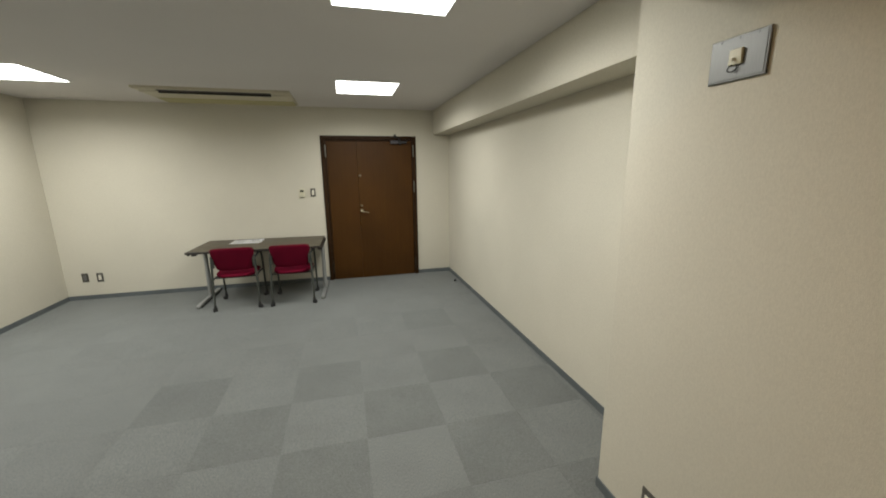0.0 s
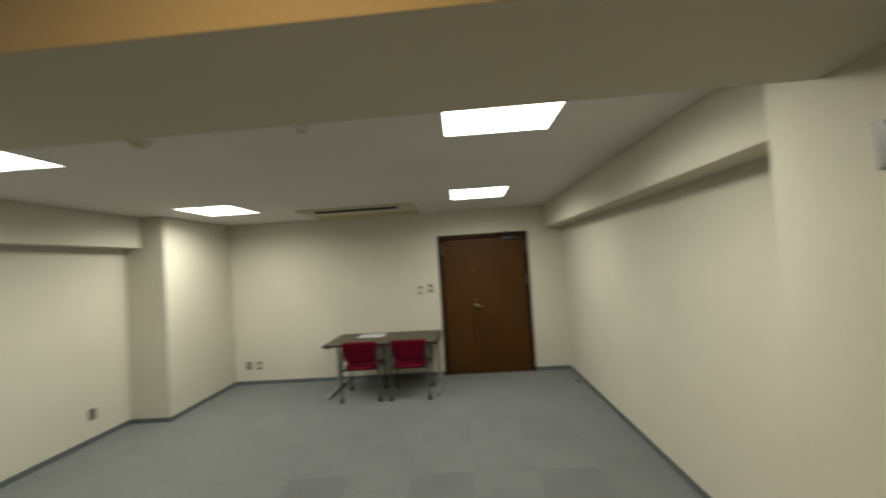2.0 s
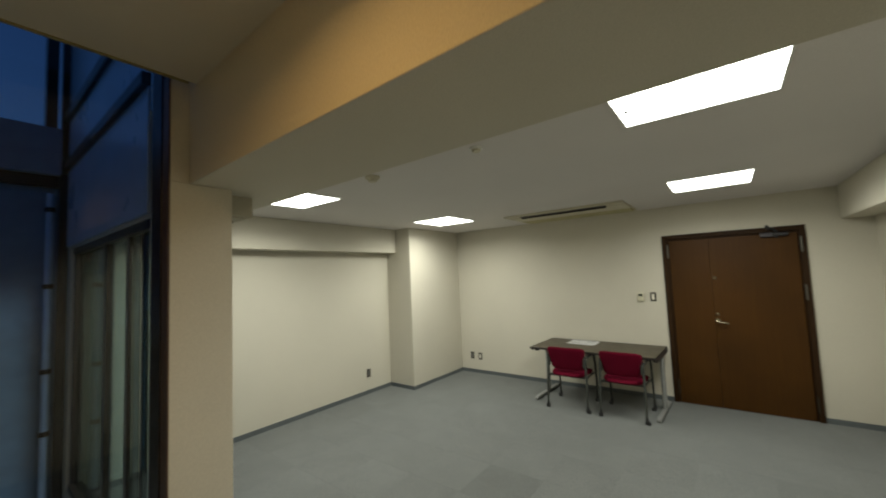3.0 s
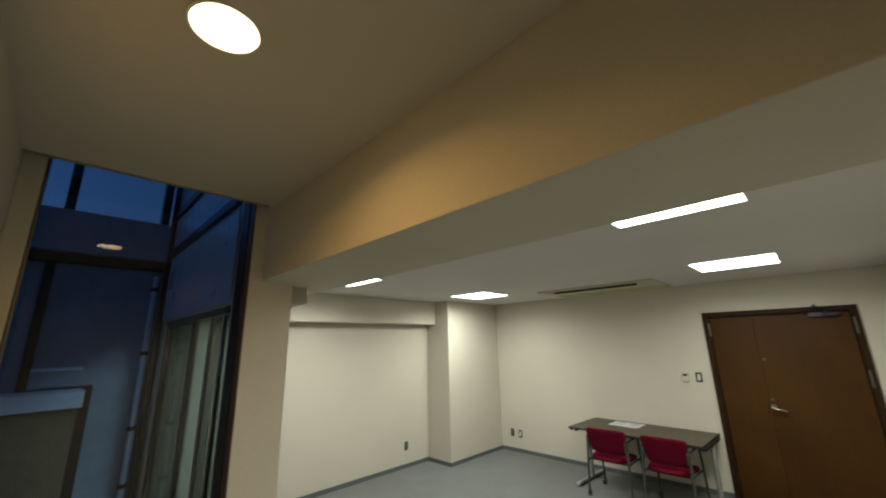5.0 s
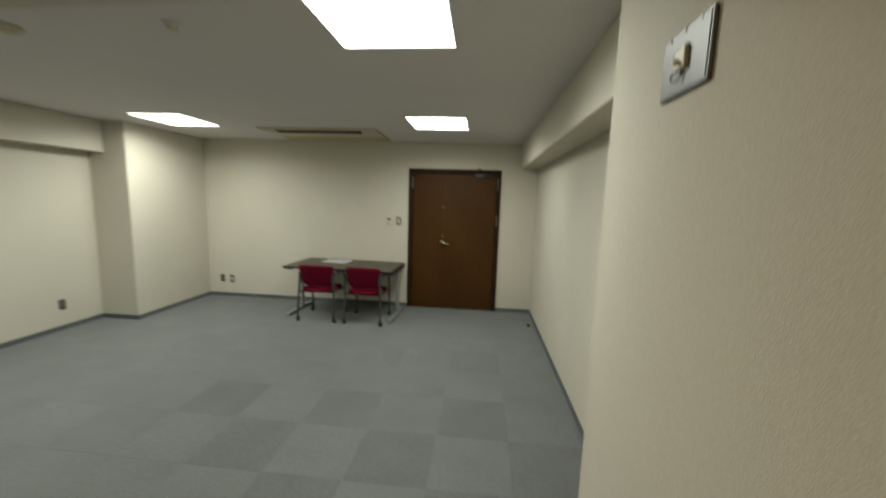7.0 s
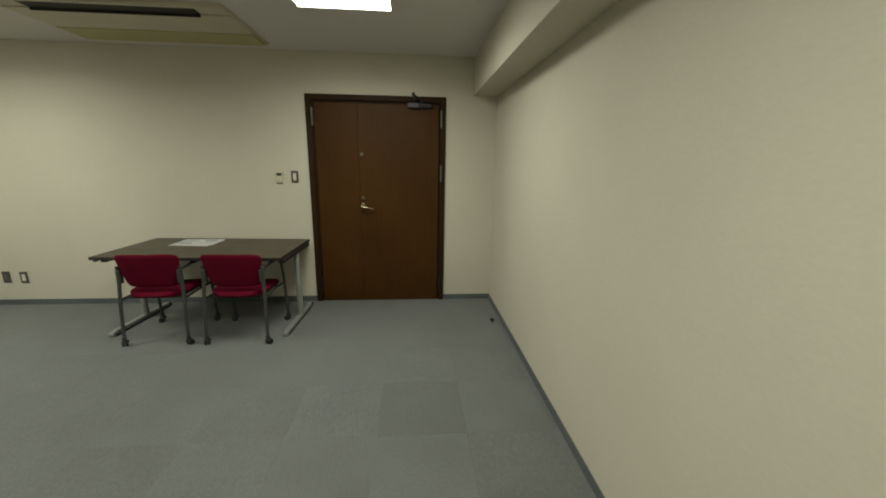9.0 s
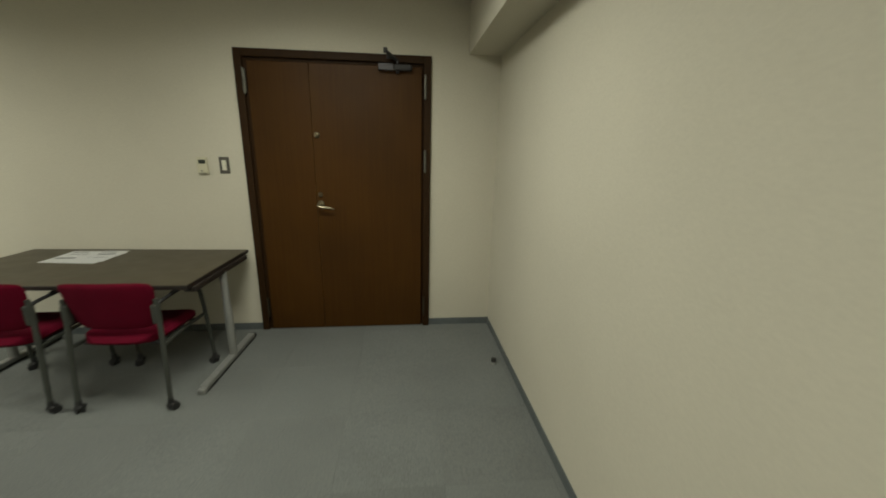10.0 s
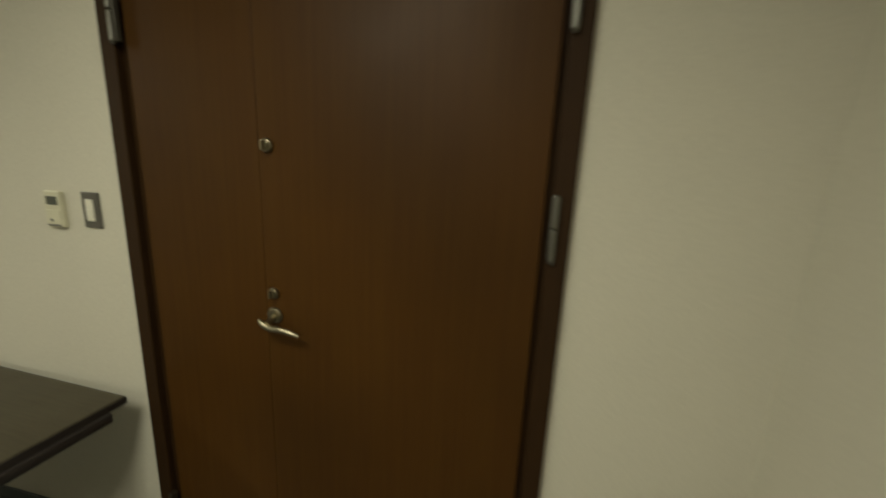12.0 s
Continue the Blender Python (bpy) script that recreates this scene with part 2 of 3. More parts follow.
def part(name, bm, mat, parent=None, label="", smooth=True):
    """Links a bmesh as one mesh object, under a thing or a part."""
    bmesh.ops.recalc_face_normals(bm, faces=bm.faces[:])
    bm.edges.index_update()
    flat = []          # where a broad flat face meets its narrow rounded edge the face stays flat
    for e in bm.edges:
        if len(e.link_faces) == 2:
            small, large = sorted(f.calc_area() for f in e.link_faces)
            if large > 6 * small:
                flat.append(e.index)
    me = bpy.data.meshes.new(name)
    bm.to_mesh(me)
    bm.free()
    me.materials.append(mat)
    if smooth:
        me.shade_smooth()
        me.set_sharp_from_angle(angle=radians(38))
        for k in flat:
            me.edges[k].use_edge_sharp = True
    ob = new(name, me)
    ob.parent = parent
    return tagged(ob, label) if label else ob


def thing(name, at, label, category, group=""):
    """An empty at a thing's base, to carry its parts."""
    ob = new(name)
    ob.location = at
    ob.empty_display_size = 0.1
    return tagged(ob, label, category, group)


def blocks(name, pieces, mat, label, category, parent=None, bevel=0.0):
    """A piece of the setting, out of boxes that butt against each other."""
    bm = bmesh.new()
    for lo, hi in pieces:
        box(bm, lo, hi, bevel)
    ob = part(name, bm, mat, parent)
    return tagged(ob, label, category, kind="structure")


def fresh():
    return bmesh.new()


# ---------------------------------------------------------------- the plan, in metres
EAST, WEST, NORTH = 1.522, -4.083, 5.755          # faces of the room's walls
HIGH = 2.475                                      # the room's ceiling
PILLAR_E, PILLAR_E_END = 1.115, 1.488             # near pillar by the alcove
BEAM_S, BEAM_N, BEAM_Z = 0.809, 1.318, 2.20       # the beam between alcove and room
ALCOVE_Z, ALCOVE_S, JAMB_X = 2.65, -0.215, -1.66
GLASS_X = -1.84
DOOR_L, DOOR_R, DOOR_H = -0.345, 1.008, 2.10

# ---------------------------------------------------------------- setting
blocks("wall_north", [((-4.25, NORTH, 0), (DOOR_L + 0.02, NORTH + 0.18, 2.75)), ((DOOR_R - 0.02, NORTH, 0), (1.70, NORTH + 0.18, 2.75)),
                      ((DOOR_L + 0.02, NORTH, DOOR_H - 0.02), (DOOR_R - 0.02, NORTH + 0.18, 2.75))],
       WALLPAPER, "cream textured wallpaper wall around the brown double door", "wall")
blocks("wall_east", [((EAST, PILLAR_E_END - 0.5, 0), (1.70, NORTH, 2.75))], WALLPAPER, "cream textured wallpaper wall under a boxed beam", "wall")
blocks("wall_west", [((-4.25, 0.78, 0), (WEST, NORTH, 2.75))], WALLPAPER, "cream textured wallpaper wall with one socket", "wall")
blocks("pillar_west", [((WEST, 4.454, 0), (-3.585, NORTH, HIGH))], WALLPAPER, "cream wallpapered pillar in the room's corner", "pillar", bevel=0.004)
blocks("pillar_east", [((PILLAR_E, ALCOVE_S - 0.16, 0), (EAST, PILLAR_E_END, 2.75))], WALLPAPER,
       "cream woven-wallpaper pillar with a steel plate", "pillar", bevel=0.004)
blocks("beam_east", [((1.281, PILLAR_E_END, 2.127), (EAST, NORTH, HIGH))], WALLPAPER, "cream wallpapered boxed beam under the ceiling", "beam", bevel=0.004)
blocks("beam_west", [((WEST, 0.88, 2.104), (-3.881, 4.454, HIGH))], WALLPAPER, "cream wallpapered boxed beam under the ceiling", "beam", bevel=0.004)
beam = blocks("beam_main", [((WEST, BEAM_S, BEAM_Z), (PILLAR_E + 0.02, BEAM_N, 2.75))], WALLPAPER,
              "broad cream wallpapered beam between alcove and room", "beam", bevel=0.004)
turned = pose(0, BEAM_S, 0, 0, 0, -1.1) @ pose(0, -BEAM_S, 0)      # it runs a little out of square
beam.matrix_basis = turned
blocks("ceiling", [((WEST, BEAM_N - 0.09, HIGH), (EAST, NORTH, 2.62))], CEILING, "off-white ceiling board with square lights", "ceiling")
blocks("alcove_ceiling", [((-1.57, ALCOVE_S, ALCOVE_Z), (PILLAR_E, BEAM_S + 0.05, 2.75))], ALCOVE_BOARD, "cream papered alcove ceiling with a warm downlight", "ceiling")
blocks("ceiling_trim", [((-1.585, ALCOVE_S, ALCOVE_Z - 0.006), (-1.57, BEAM_S, 2.75))], OLIVE_TRIM, "thin olive edge trim of the alcove ceiling", "trim")
blocks("wall_south", [((-1.90, ALCOVE_S - 0.16, 0), (PILLAR_E, ALCOVE_S, 2.75))], WALLPAPER, "plain cream wallpaper wall behind the alcove", "wall")
blocks("pillar_south", [((-1.88, ALCOVE_S, 0), (JAMB_X, -0.140, 2.75))], WALLPAPER, "narrow cream wallpapered window jamb", "pillar", bevel=0.004)
blocks("pillar_window", [((-1.93, 0.765, 0), (JAMB_X, 1.03, BEAM_Z)), ((-1.93, 0.765, BEAM_Z), (JAMB_X, BEAM_S + 0.06, 2.75))], WALLPAPER,
       "cream wallpapered pillar beside the tall window", "pillar", bevel=0.003)
blocks("wall_window", [((-1.99, 0.78, 0), (-1.93, 0.88, BEAM_Z)), ((WEST, 0.78, 2.08), (-1.99, 0.88, BEAM_Z)), ((WEST, 0.78, 0), (-1.99, 0.88, 0.12))],
       WALLPAPER, "cream wallpaper wall around a wide window", "wall")
blocks("window_casing", [((-2.03, 1.03, 0), (-1.78, 1.075, 2.09))], WALLPAPER, "narrow cream casing beside the wide window", "trim")
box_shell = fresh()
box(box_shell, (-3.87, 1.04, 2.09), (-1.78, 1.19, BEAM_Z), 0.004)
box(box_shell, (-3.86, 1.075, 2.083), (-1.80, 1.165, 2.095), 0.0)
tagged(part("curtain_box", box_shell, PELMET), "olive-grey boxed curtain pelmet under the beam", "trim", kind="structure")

# the rail is coloured near-black to carry the shade of the gap around it
blocks("curtain_rail", [((-3.84, 1.105, 2.066), (-1.90, 1.135, 2.083))], SLOT_SHADE, "curtain rail, near-black for the shaded gap under the pelmet", "trim")

# dark grey vinyl skirting, wall by wall
SK, ST = 0.062, 0.007
for name, lo, hi in [
    ("baseboard", (-3.585, NORTH - ST, 0), (DOOR_L, NORTH, SK)),
    ("baseboard", (DOOR_R, NORTH - ST, 0), (EAST, NORTH, SK)),
    ("baseboard", (EAST - ST, PILLAR_E_END, 0), (EAST, NORTH - ST, SK)),
    ("baseboard", (PILLAR_E - ST, ALCOVE_S, 0), (PILLAR_E, PILLAR_E_END + ST, SK)),
    ("baseboard", (PILLAR_E, PILLAR_E_END, 0), (EAST - ST, PILLAR_E_END + ST, SK)),
    ("baseboard", (-3.585, 4.454 - ST, 0), (-3.585 + ST, NORTH - ST, SK)),
    ("baseboard", (WEST + ST, 4.454 - ST, 0), (-3.585, 4.454, SK)),
    ("baseboard", (WEST, 0.88, 0), (WEST + ST, 4.454 - ST, SK)),
    ("baseboard", (JAMB_X, 0.765, 0), (JAMB_X + ST, 1.03, SK)),
    ("baseboard", (JAMB_X, ALCOVE_S, 0), (PILLAR_E - ST, ALCOVE_S + ST, SK)),
]:
    bm = box(fresh(), lo, hi, 0.002, 1)
    tagged(part(name, bm, VINYL), "dark grey vinyl skirting along the wall", "baseboard", kind="structure")


# ---------------------------------------------------------------- the brown double door
def double_door():
    d = tagged(thing("door_1", (0.33, NORTH, 0), "closed dark red-brown wooden double door with unequal leaves", "door"), kind="structure")
    inv = Matrix.Translation((-0.33, -NORTH, 0))

    def put(name, bm, mat, label="", parent=None):
        ob = part(name, bm, mat, parent or d, label)
        if parent is None:
            ob.matrix_parent_inverse = inv
        return ob
    w, proud = 0.052, 0.022
    for lo, hi in [((DOOR_L, NORTH - proud, 0), (DOOR_L + w, NORTH + 0.13, DOOR_H)), ((DOOR_R - w, NORTH - proud, 0), (DOOR_R, NORTH + 0.13, DOOR_H)),
                   ((DOOR_L + w, NORTH - proud, DOOR_H - w), (DOOR_R - w, NORTH + 0.13, DOOR_H))]:
        bm = box(fresh(), lo, hi, 0.004)
        put("frame", bm, DOOR_TRIM, "dark brown door frame")
    for lo, hi in [((DOOR_L + w, NORTH + 0.002, 0), (DOOR_L + w + 0.022, NORTH + 0.13, DOOR_H - w)),
                   ((DOOR_R - w - 0.012, NORTH + 0.012, 0), (DOOR_R - w, NORTH + 0.13, DOOR_H - w)),
                   ((DOOR_L + w, NORTH + 0.004, DOOR_H - w - 0.020), (DOOR_R - w, NORTH + 0.13, DOOR_H - w))]:
        put("stop", box(fresh(), lo, hi, 0.002), DOOR_TRIM)
    put("threshold", box(fresh(), (DOOR_L + w, NORTH - 0.012, 0.0), (DOOR_R - w, NORTH + 0.13, 0.0085), 0.002), STAINLESS, "thin steel threshold")
    top = DOOR_H - w - 0.023
    put("leaf", box(fresh(), (DOOR_L + w + 0.025, NORTH - 0.006, 0.010), (0.1450, NORTH + 0.040, top), 0.0015), DOOR_WOOD, "narrow fixed wooden leaf")
    put("leaf", box(fresh(), (0.1468, NORTH - 0.008, 0.010), (DOOR_R - w - 0.015, NORTH + 0.038, top), 0.003), DOOR_WOOD, "wide wooden leaf")
    for x, z, metal, label in ((DOOR_L + w + 0.009, 1.893, HINGE, "long satin steel hinge"), (DOOR_R - w + 0.010, 1.893, HINGE, "long satin steel hinge"),
                               (DOOR_R - w + 0.010, 1.371, HINGE, "long satin steel hinge"), (DOOR_L + w + 0.009, 0.205, HINGE_DARK, "low steel hinge coloured dark as in shade"),
                               (DOOR_R - w + 0.006, 0.190, HINGE_DARK, "low steel hinge coloured dark as in shade")):
        h = put("hinge", box(fresh(), (x - 0.009, NORTH - 0.027, z - 0.078), (x + 0.009, NORTH - 0.010, z + 0.078), 0.002), metal, label)
        for lo, hi in ((-0.083, -0.0012), (0.0012, 0.083)):
            part("knuckle", box(fresh(), (x - 0.0075, NORTH - 0.038, z + lo), (x + 0.0075, NORTH - 0.022, z + hi), 0.005, 3), metal, h)
        part("hinge_cap", rod(fresh(), (x, NORTH - 0.030, z - 0.087), (x, NORTH - 0.030, z - 0.083), 0.005, 0.007, sides=16), metal, h)
    # upper thumb-turn, lower lock and lever handle
    y = NORTH - 0.008
    for z, r in ((1.544, 0.021), (1.111, 0.018)):
        bm = rod(fresh(), (0.176, y, z), (0.176, y - 0.012, z), r, r * 0.86, sides=28, bevel=0.002)
        rod(bm, (0.176, y - 0.012, z), (0.176, y - 0.018, z), r * 0.6, r * 0.5, sides=24, bevel=0.001)
        k = put("lock", bm, BRASS, "round bronze door lock")
        part("thumb_turn", box(fresh(), (0.1725, y - 0.030, z - r * 0.62), (0.1795, y - 0.016, z + r * 0.62), 0.0025), BRASS, k)
    bm = rod(fresh(), (0.176, y, 1.040), (0.176, y - 0.010, 1.040), 0.026, 0.023, sides=32, bevel=0.002)
    rod(bm, (0.176, y - 0.008, 1.036), (0.180, y - 0.050, 1.028), 0.0095, sides=16)
    rose = put("handle", bm, BRASS, "curved bronze lever handle")
    bm = tube(fresh(), [(0.156, y - 0.050, 1.040), (0.168, y - 0.053, 1.030), (0.190, y - 0.054, 1.021), (0.222, y - 0.053, 1.019), (0.254, y - 0.050, 1.013),
                        (0.280, y - 0.046, 1.004)], [0.006, 0.009, 0.0095, 0.009, 0.008, 0.006], sides=12, flat=0.75)
    part("lever", bm, BRASS, rose)
    # door closer with a folded arm
    bm = box(fresh(), (0.632, y - 0.048, 1.990), (0.740, y, 2.037), 0.006, 3)
    c = put("door_closer", bm, CLOSER, "slate grey hydraulic door closer")
    part("cylinder", box(fresh(), (0.740, y - 0.044, 1.992), (0.864, y, 2.034), 0.008, 3), CLOSER_DARK, c, "darker closer cylinder")
    part("end_cap", rod(fresh(), (0.864, y - 0.023, 2.013), (0.870, y - 0.023, 2.013), 0.018, sides=20, bevel=0.002), CLOSER_DARK, c)
    part("spindle", rod(fresh(), (0.768, y - 0.023, 1.974), (0.768, y - 0.023, 2.058), 0.013, sides=18, bevel=0.002), CLOSER_DARK, c)
    part("arm", tube(fresh(), [(0.768, y - 0.026, 2.055), (0.728, y - 0.070, 2.076), (0.688, y - 0.115, 2.098)], 0.012, sides=10, flat=0.6), BLACK_PLASTIC, c)
    part("forearm", tube(fresh(), [(0.688, y - 0.115, 2.104), (0.702, y - 0.065, 2.096), (0.716, y - 0.012, 2.088)], 0.009, sides=10, flat=0.6), BLACK_PLASTIC, c)
    part("elbow", rod(fresh(), (0.688, y - 0.115, 2.086), (0.688, y - 0.115, 2.116), 0.015, sides=16, bevel=0.002), BLACK_PLASTIC, c)
    part("bracket", box(fresh(), (0.690, y - 0.024, 2.070), (0.742, y - 0.012, 2.098), 0.003), BLACK_PLASTIC, c)
    return d


double_door()


# ---------------------------------------------------------------- ceiling lights
def ceiling_light(cx, cy, watts, label):
    t = thing("ceiling_light", (cx, cy, HIGH), label, "ceiling light", "square lights in the ceiling")
    h, r = 0.306, 0.012
    bm = fresh()
    for lo, hi in [((-h - r, -h - r, -0.006), (h + r, -h, 0)), ((-h - r, h, -0.006), (h + r, h + r, 0)),
                   ((-h - r, -h, -0.006), (-h, h, 0)), ((h, -h, -0.006), (h + r, h, 0))]:
        box(bm, lo, hi, 0.002, 1)
    part("frame", bm, LIGHT_RIM, t, "thin white rim")
    bm = box(fresh(), (-h, -h, -0.004), (h, h, -0.0005))
    pane = part("diffuser", bm, DIFFUSER, t, "lit white diffuser", smooth=False)
    part("latch", box(fresh(), (-h + 0.030, h - 0.222, -0.0065), (-h + 0.066, h - 0.200, -0.0035), 0.001), PLATE_GREY, pane, "small grey latch mark")
    lamp = bpy.data.lights.new("tubes", "AREA")
    lamp.shape, lamp.size, lamp.spread, lamp.energy, lamp.color = "SQUARE", 0.62, radians(163), watts, (1.0, 0.985, 0.915)
    tubes = new("tubes", lamp)
    tubes.parent, tubes.location = t, (0, 0, -0.008)
    return t


for cx, cy in ((0.243, 2.042), (0.234, 4.398), (-2.815, 2.042), (-2.818, 4.36)):
    ceiling_light(cx, cy, PANEL_WATTS[cx < 0], "lit square fluorescent panel flush in the ceiling")


def downlight():
    t = thing("downlight", (-0.299, 0.207, ALCOVE_Z), "lit warm round downlight in the alcove ceiling", "downlight")
    bm = fresh()
    rings = []
    for r, z in ((0.091, 0.0), (0.091, -0.004), (0.088, -0.006), (0.083, -0.005), (0.081, 0.0)):
        rings.append([bm.verts.new((r * math.cos(a), r * math.sin(a), z)) for a in (2 * math.pi * k / 48 for k in range(48))])
    for a, b in zip(rings, rings[1:]):
        for k in range(48):
            bm.faces.new((a[k], a[(k + 1) % 48], b[(k + 1) % 48], b[k]))
    part("rim", bm, LIGHT_RIM, t, "thin white ring")
    bm = rod(fresh(), (0, 0, -0.004), (0, 0, -0.0005), 0.081, sides=48)
    part("lens", bm, WARM_GLOW, t, "lit warm lens")
    lamp = bpy.data.lights.new("bulb", "AREA")
    lamp.shape, lamp.size, lamp.spread, lamp.energy, lamp.color = "DISK", 0.15, radians(153), DOWNLIGHT_WATTS, (1.0, 0.56, 0.18)
    bulb = new("bulb", lamp)
    bulb.parent, bulb.location = t, (0, 0, -0.007)


downlight()


# ---------------------------------------------------------------- ceiling air conditioner
def air_conditioner():
    t = thing("air_conditioner", (-1.32, 5.13, HIGH), "beige ceiling cassette air conditioner with a near-black fill shading the air slot", "air conditioner")
    x0, x1, y0, y1, z = -0.735, 0.735, -0.40, 0.42, -0.026
    s0, s1, a0, a1 = -0.555, 0.535, -0.365, -0.245
    bm = fresh()
    for lo, hi in [((x0, y0, z), (x1, a0, 0)), ((x0, a1, z), (x1, 0.125, 0)), ((x0, a0, z + 0.010), (s0, a1, 0)), ((s1, a0, z + 0.010), (x1, a1, 0))]:
        box(bm, lo, hi, 0.003, 1)
    part("panel", bm, AC_PANEL, t, "flat beige plastic panel")
    # opening filled near-black for its shade; the dark vane deepens it
    part("slot", box(fresh(), (s0, a0, -0.0235), (s1, a1, -0.001)), SLOT_SHADE, t, "near-black fill shading the air slot")
    part("vane", box(fresh(), (s0, a1 - 0.012, -0.040), (s1, a1 - 0.002, -0.0235), 0.001), SLOT_SHADE, t)
    bm = box(fresh(), (x0 + 0.012, 0.128, z - 0.006), (x1 - 0.012, y1, -0.004), 0.006)
    part("flap", bm, AC_FLAP, t, "yellowed plastic flap")
    bm = fresh()
    for lo, hi in [((x0 - 0.012, y0 - 0.012, z + 0.006), (x1 + 0.012, y0, 0)), ((x0 - 0.012, y1, z + 0.006), (x1 + 0.012, y1 + 0.012, 0)),
                   ((x0 - 0.012, y0, z + 0.006), (x0, y1, 0)), ((x1, y0, z + 0.006), (x1 + 0.012, y1, 0))]:
        box(bm, lo, hi, 0.003, 1)
    part("frame", bm, AC_PANEL, t)


air_conditioner()


def ceiling_disc(name, x, y, r, drop, mat, label, category, head=None):
    t = thing(name, (x, y, HIGH), label, category)
    part("base", rod(fresh(), (0, 0, 0), (0, 0, -drop * 0.45), r, r * 0.96, sides=32, bevel=0.003), mat, t)
    part("head", rod(fresh(), (0, 0, -drop * 0.45), (0, 0, -drop), r * 0.72, r * 0.55, sides=28, bevel=0.004), head or mat, t)


ceiling_disc("smoke_detector", -1.735, 2.05, 0.055, 0.042, AC_PANEL, "small round yellowed smoke detector on the ceiling", "smoke detector")
ceiling_disc("sprinkler", -0.83, 2.055, 0.040, 0.030, LIGHT_RIM, "small round sprinkler with a yellowed head on the ceiling", "sprinkler", AC_PANEL)


# ---------------------------------------------------------------- the table
def folding_table():
    cx, cy = -1.140, 5.325
    t = thing("folding_table", (cx, cy, 0), "dark walnut laminate meeting table on grey steel feet", "table")
    t.rotation_euler[2] = radians(-2.1)      # pushed a little askew against the wall
    hw, hd, top = 0.753, 0.386, 0.70
    part("tabletop", box(fresh(), (-hw, -hd, top - 0.026), (hw, hd, top), 0.004), TABLE_WOOD, t, "dark walnut laminate top")
    bm = fresh()
    for lo, hi in [((-hw - 0.003, -hd - 0.003, top - 0.027), (hw + 0.003, -hd, top - 0.002)), ((-hw - 0.003, hd, top - 0.027), (hw + 0.003, hd + 0.003, top - 0.002)),
                   ((-hw - 0.003, -hd, top - 0.027), (-hw, hd, top - 0.002)), ((hw, -hd, top - 0.027), (hw + 0.003, hd, top - 0.002))]:
        box(bm, lo, hi, 0.001, 1)
    part("edge_band", bm, TABLE_EDGE, t, "near-black edge band")
    for side in (-1, 1):
        x = 0.746 if side > 0 else -0.692
        bm = box(fresh(), (x - 0.024, -0.372, 0.016), (x + 0.024, 0.304, 0.050), 0.009, 3)
        foot = part("foot", bm, STEEL_GREY, t, "flat grey steel T-shaped foot")
        part("foot_sole", box(fresh(), (x - 0.026, -0.368, 0.006), (x + 0.026, 0.300, 0.020), 0.004), BLACK_PLASTIC, foot, "black plastic sole")
        for y0, y1 in ((-0.402, -0.370), (0.302, 0.334)):
            part("foot_cap", box(fresh(), (x - 0.025, y0, 0.006), (x + 0.025, y1, 0.042), 0.010, 3), STEEL_GREY if y0 < 0 else BLACK_PLASTIC, foot)
        leg = part("leg", rod(fresh(), (x, 0.012, 0.045), (x, 0.012, 0.40), 0.026, sides=24), STEEL_GREY, t, "grey steel leg")
        part("sleeve", rod(fresh(), (x, 0.012, 0.40), (x, 0.012, 0.655), 0.0235, sides=24), STEEL_GREY, leg)
        part("crossbar", box(fresh(), (x - 0.022, -0.335, 0.640), (x + 0.022, 0.335, 0.674), 0.006), TABLE_EDGE, t, "dark steel rail under the top")
        part("bumper", box(fresh(), (side * 0.735 - 0.012, -0.365, 0.652), (side * 0.735 + 0.012, -0.335, 0.674), 0.004), BLACK_PLASTIC, t)
    part("stretcher", box(fresh(), (-0.70, 0.02, 0.595), (0.70, 0.045, 0.645), 0.005), STEEL_GREY, t)
    return t


folding_table()


def printed_sheet(x, y, turn, z, w, h, label):
    t = thing("paper_sheet", (x, y, z), label, "paper", "sheets on the table")
    t.rotation_euler[2] = radians(turn)
    bm = fresh()
    grid = [[bm.verts.new((-w / 2 + w * i / 8, -h / 2 + h * j / 6, 0.0006 + 0.0022 * abs(math.sin(i * 0.7 + turn)) * (j / 6))) for i in range(9)] for j in range(7)]
    for j in range(6):
        for i in range(8):
            bm.faces.new((grid[j][i], grid[j][i + 1], grid[j + 1][i + 1], grid[j + 1][i]))
    bmesh.ops.solidify(bm, geom=bm.faces[:], thickness=0.0004)
    part("sheet", bm, PAPER, t, smooth=False)
    return t


def print_bars(sheet, rows):
    for x, y, w, h in rows:
        part("print", box(fresh(), (x - w / 2, y - h / 2, 0.0030), (x + w / 2, y + h / 2, 0.0034)), INK, sheet, smooth=False)


printed_sheet(-1.362, 5.497, -6, 0.700, 0.37, 0.27, "white printed sheet lying on the dark table")
top_sheet = printed_sheet(-1.352, 5.510, 1, 0.7032, 0.37, 0.27, "white printed sheet with grey print on the table")
print_bars(top_sheet, [(-0.11, 0.100, 0.10, 0.012), (-0.09, 0.055, 0.13, 0.004), (-0.09, 0.035, 0.13, 0.004), (0.07, 0.100, 0.10, 0.014),
                       (0.09, 0.045, 0.11, 0.020), (0.09, -0.035, 0.13, 0.004), (-0.10, -0.045, 0.12, 0.022)])


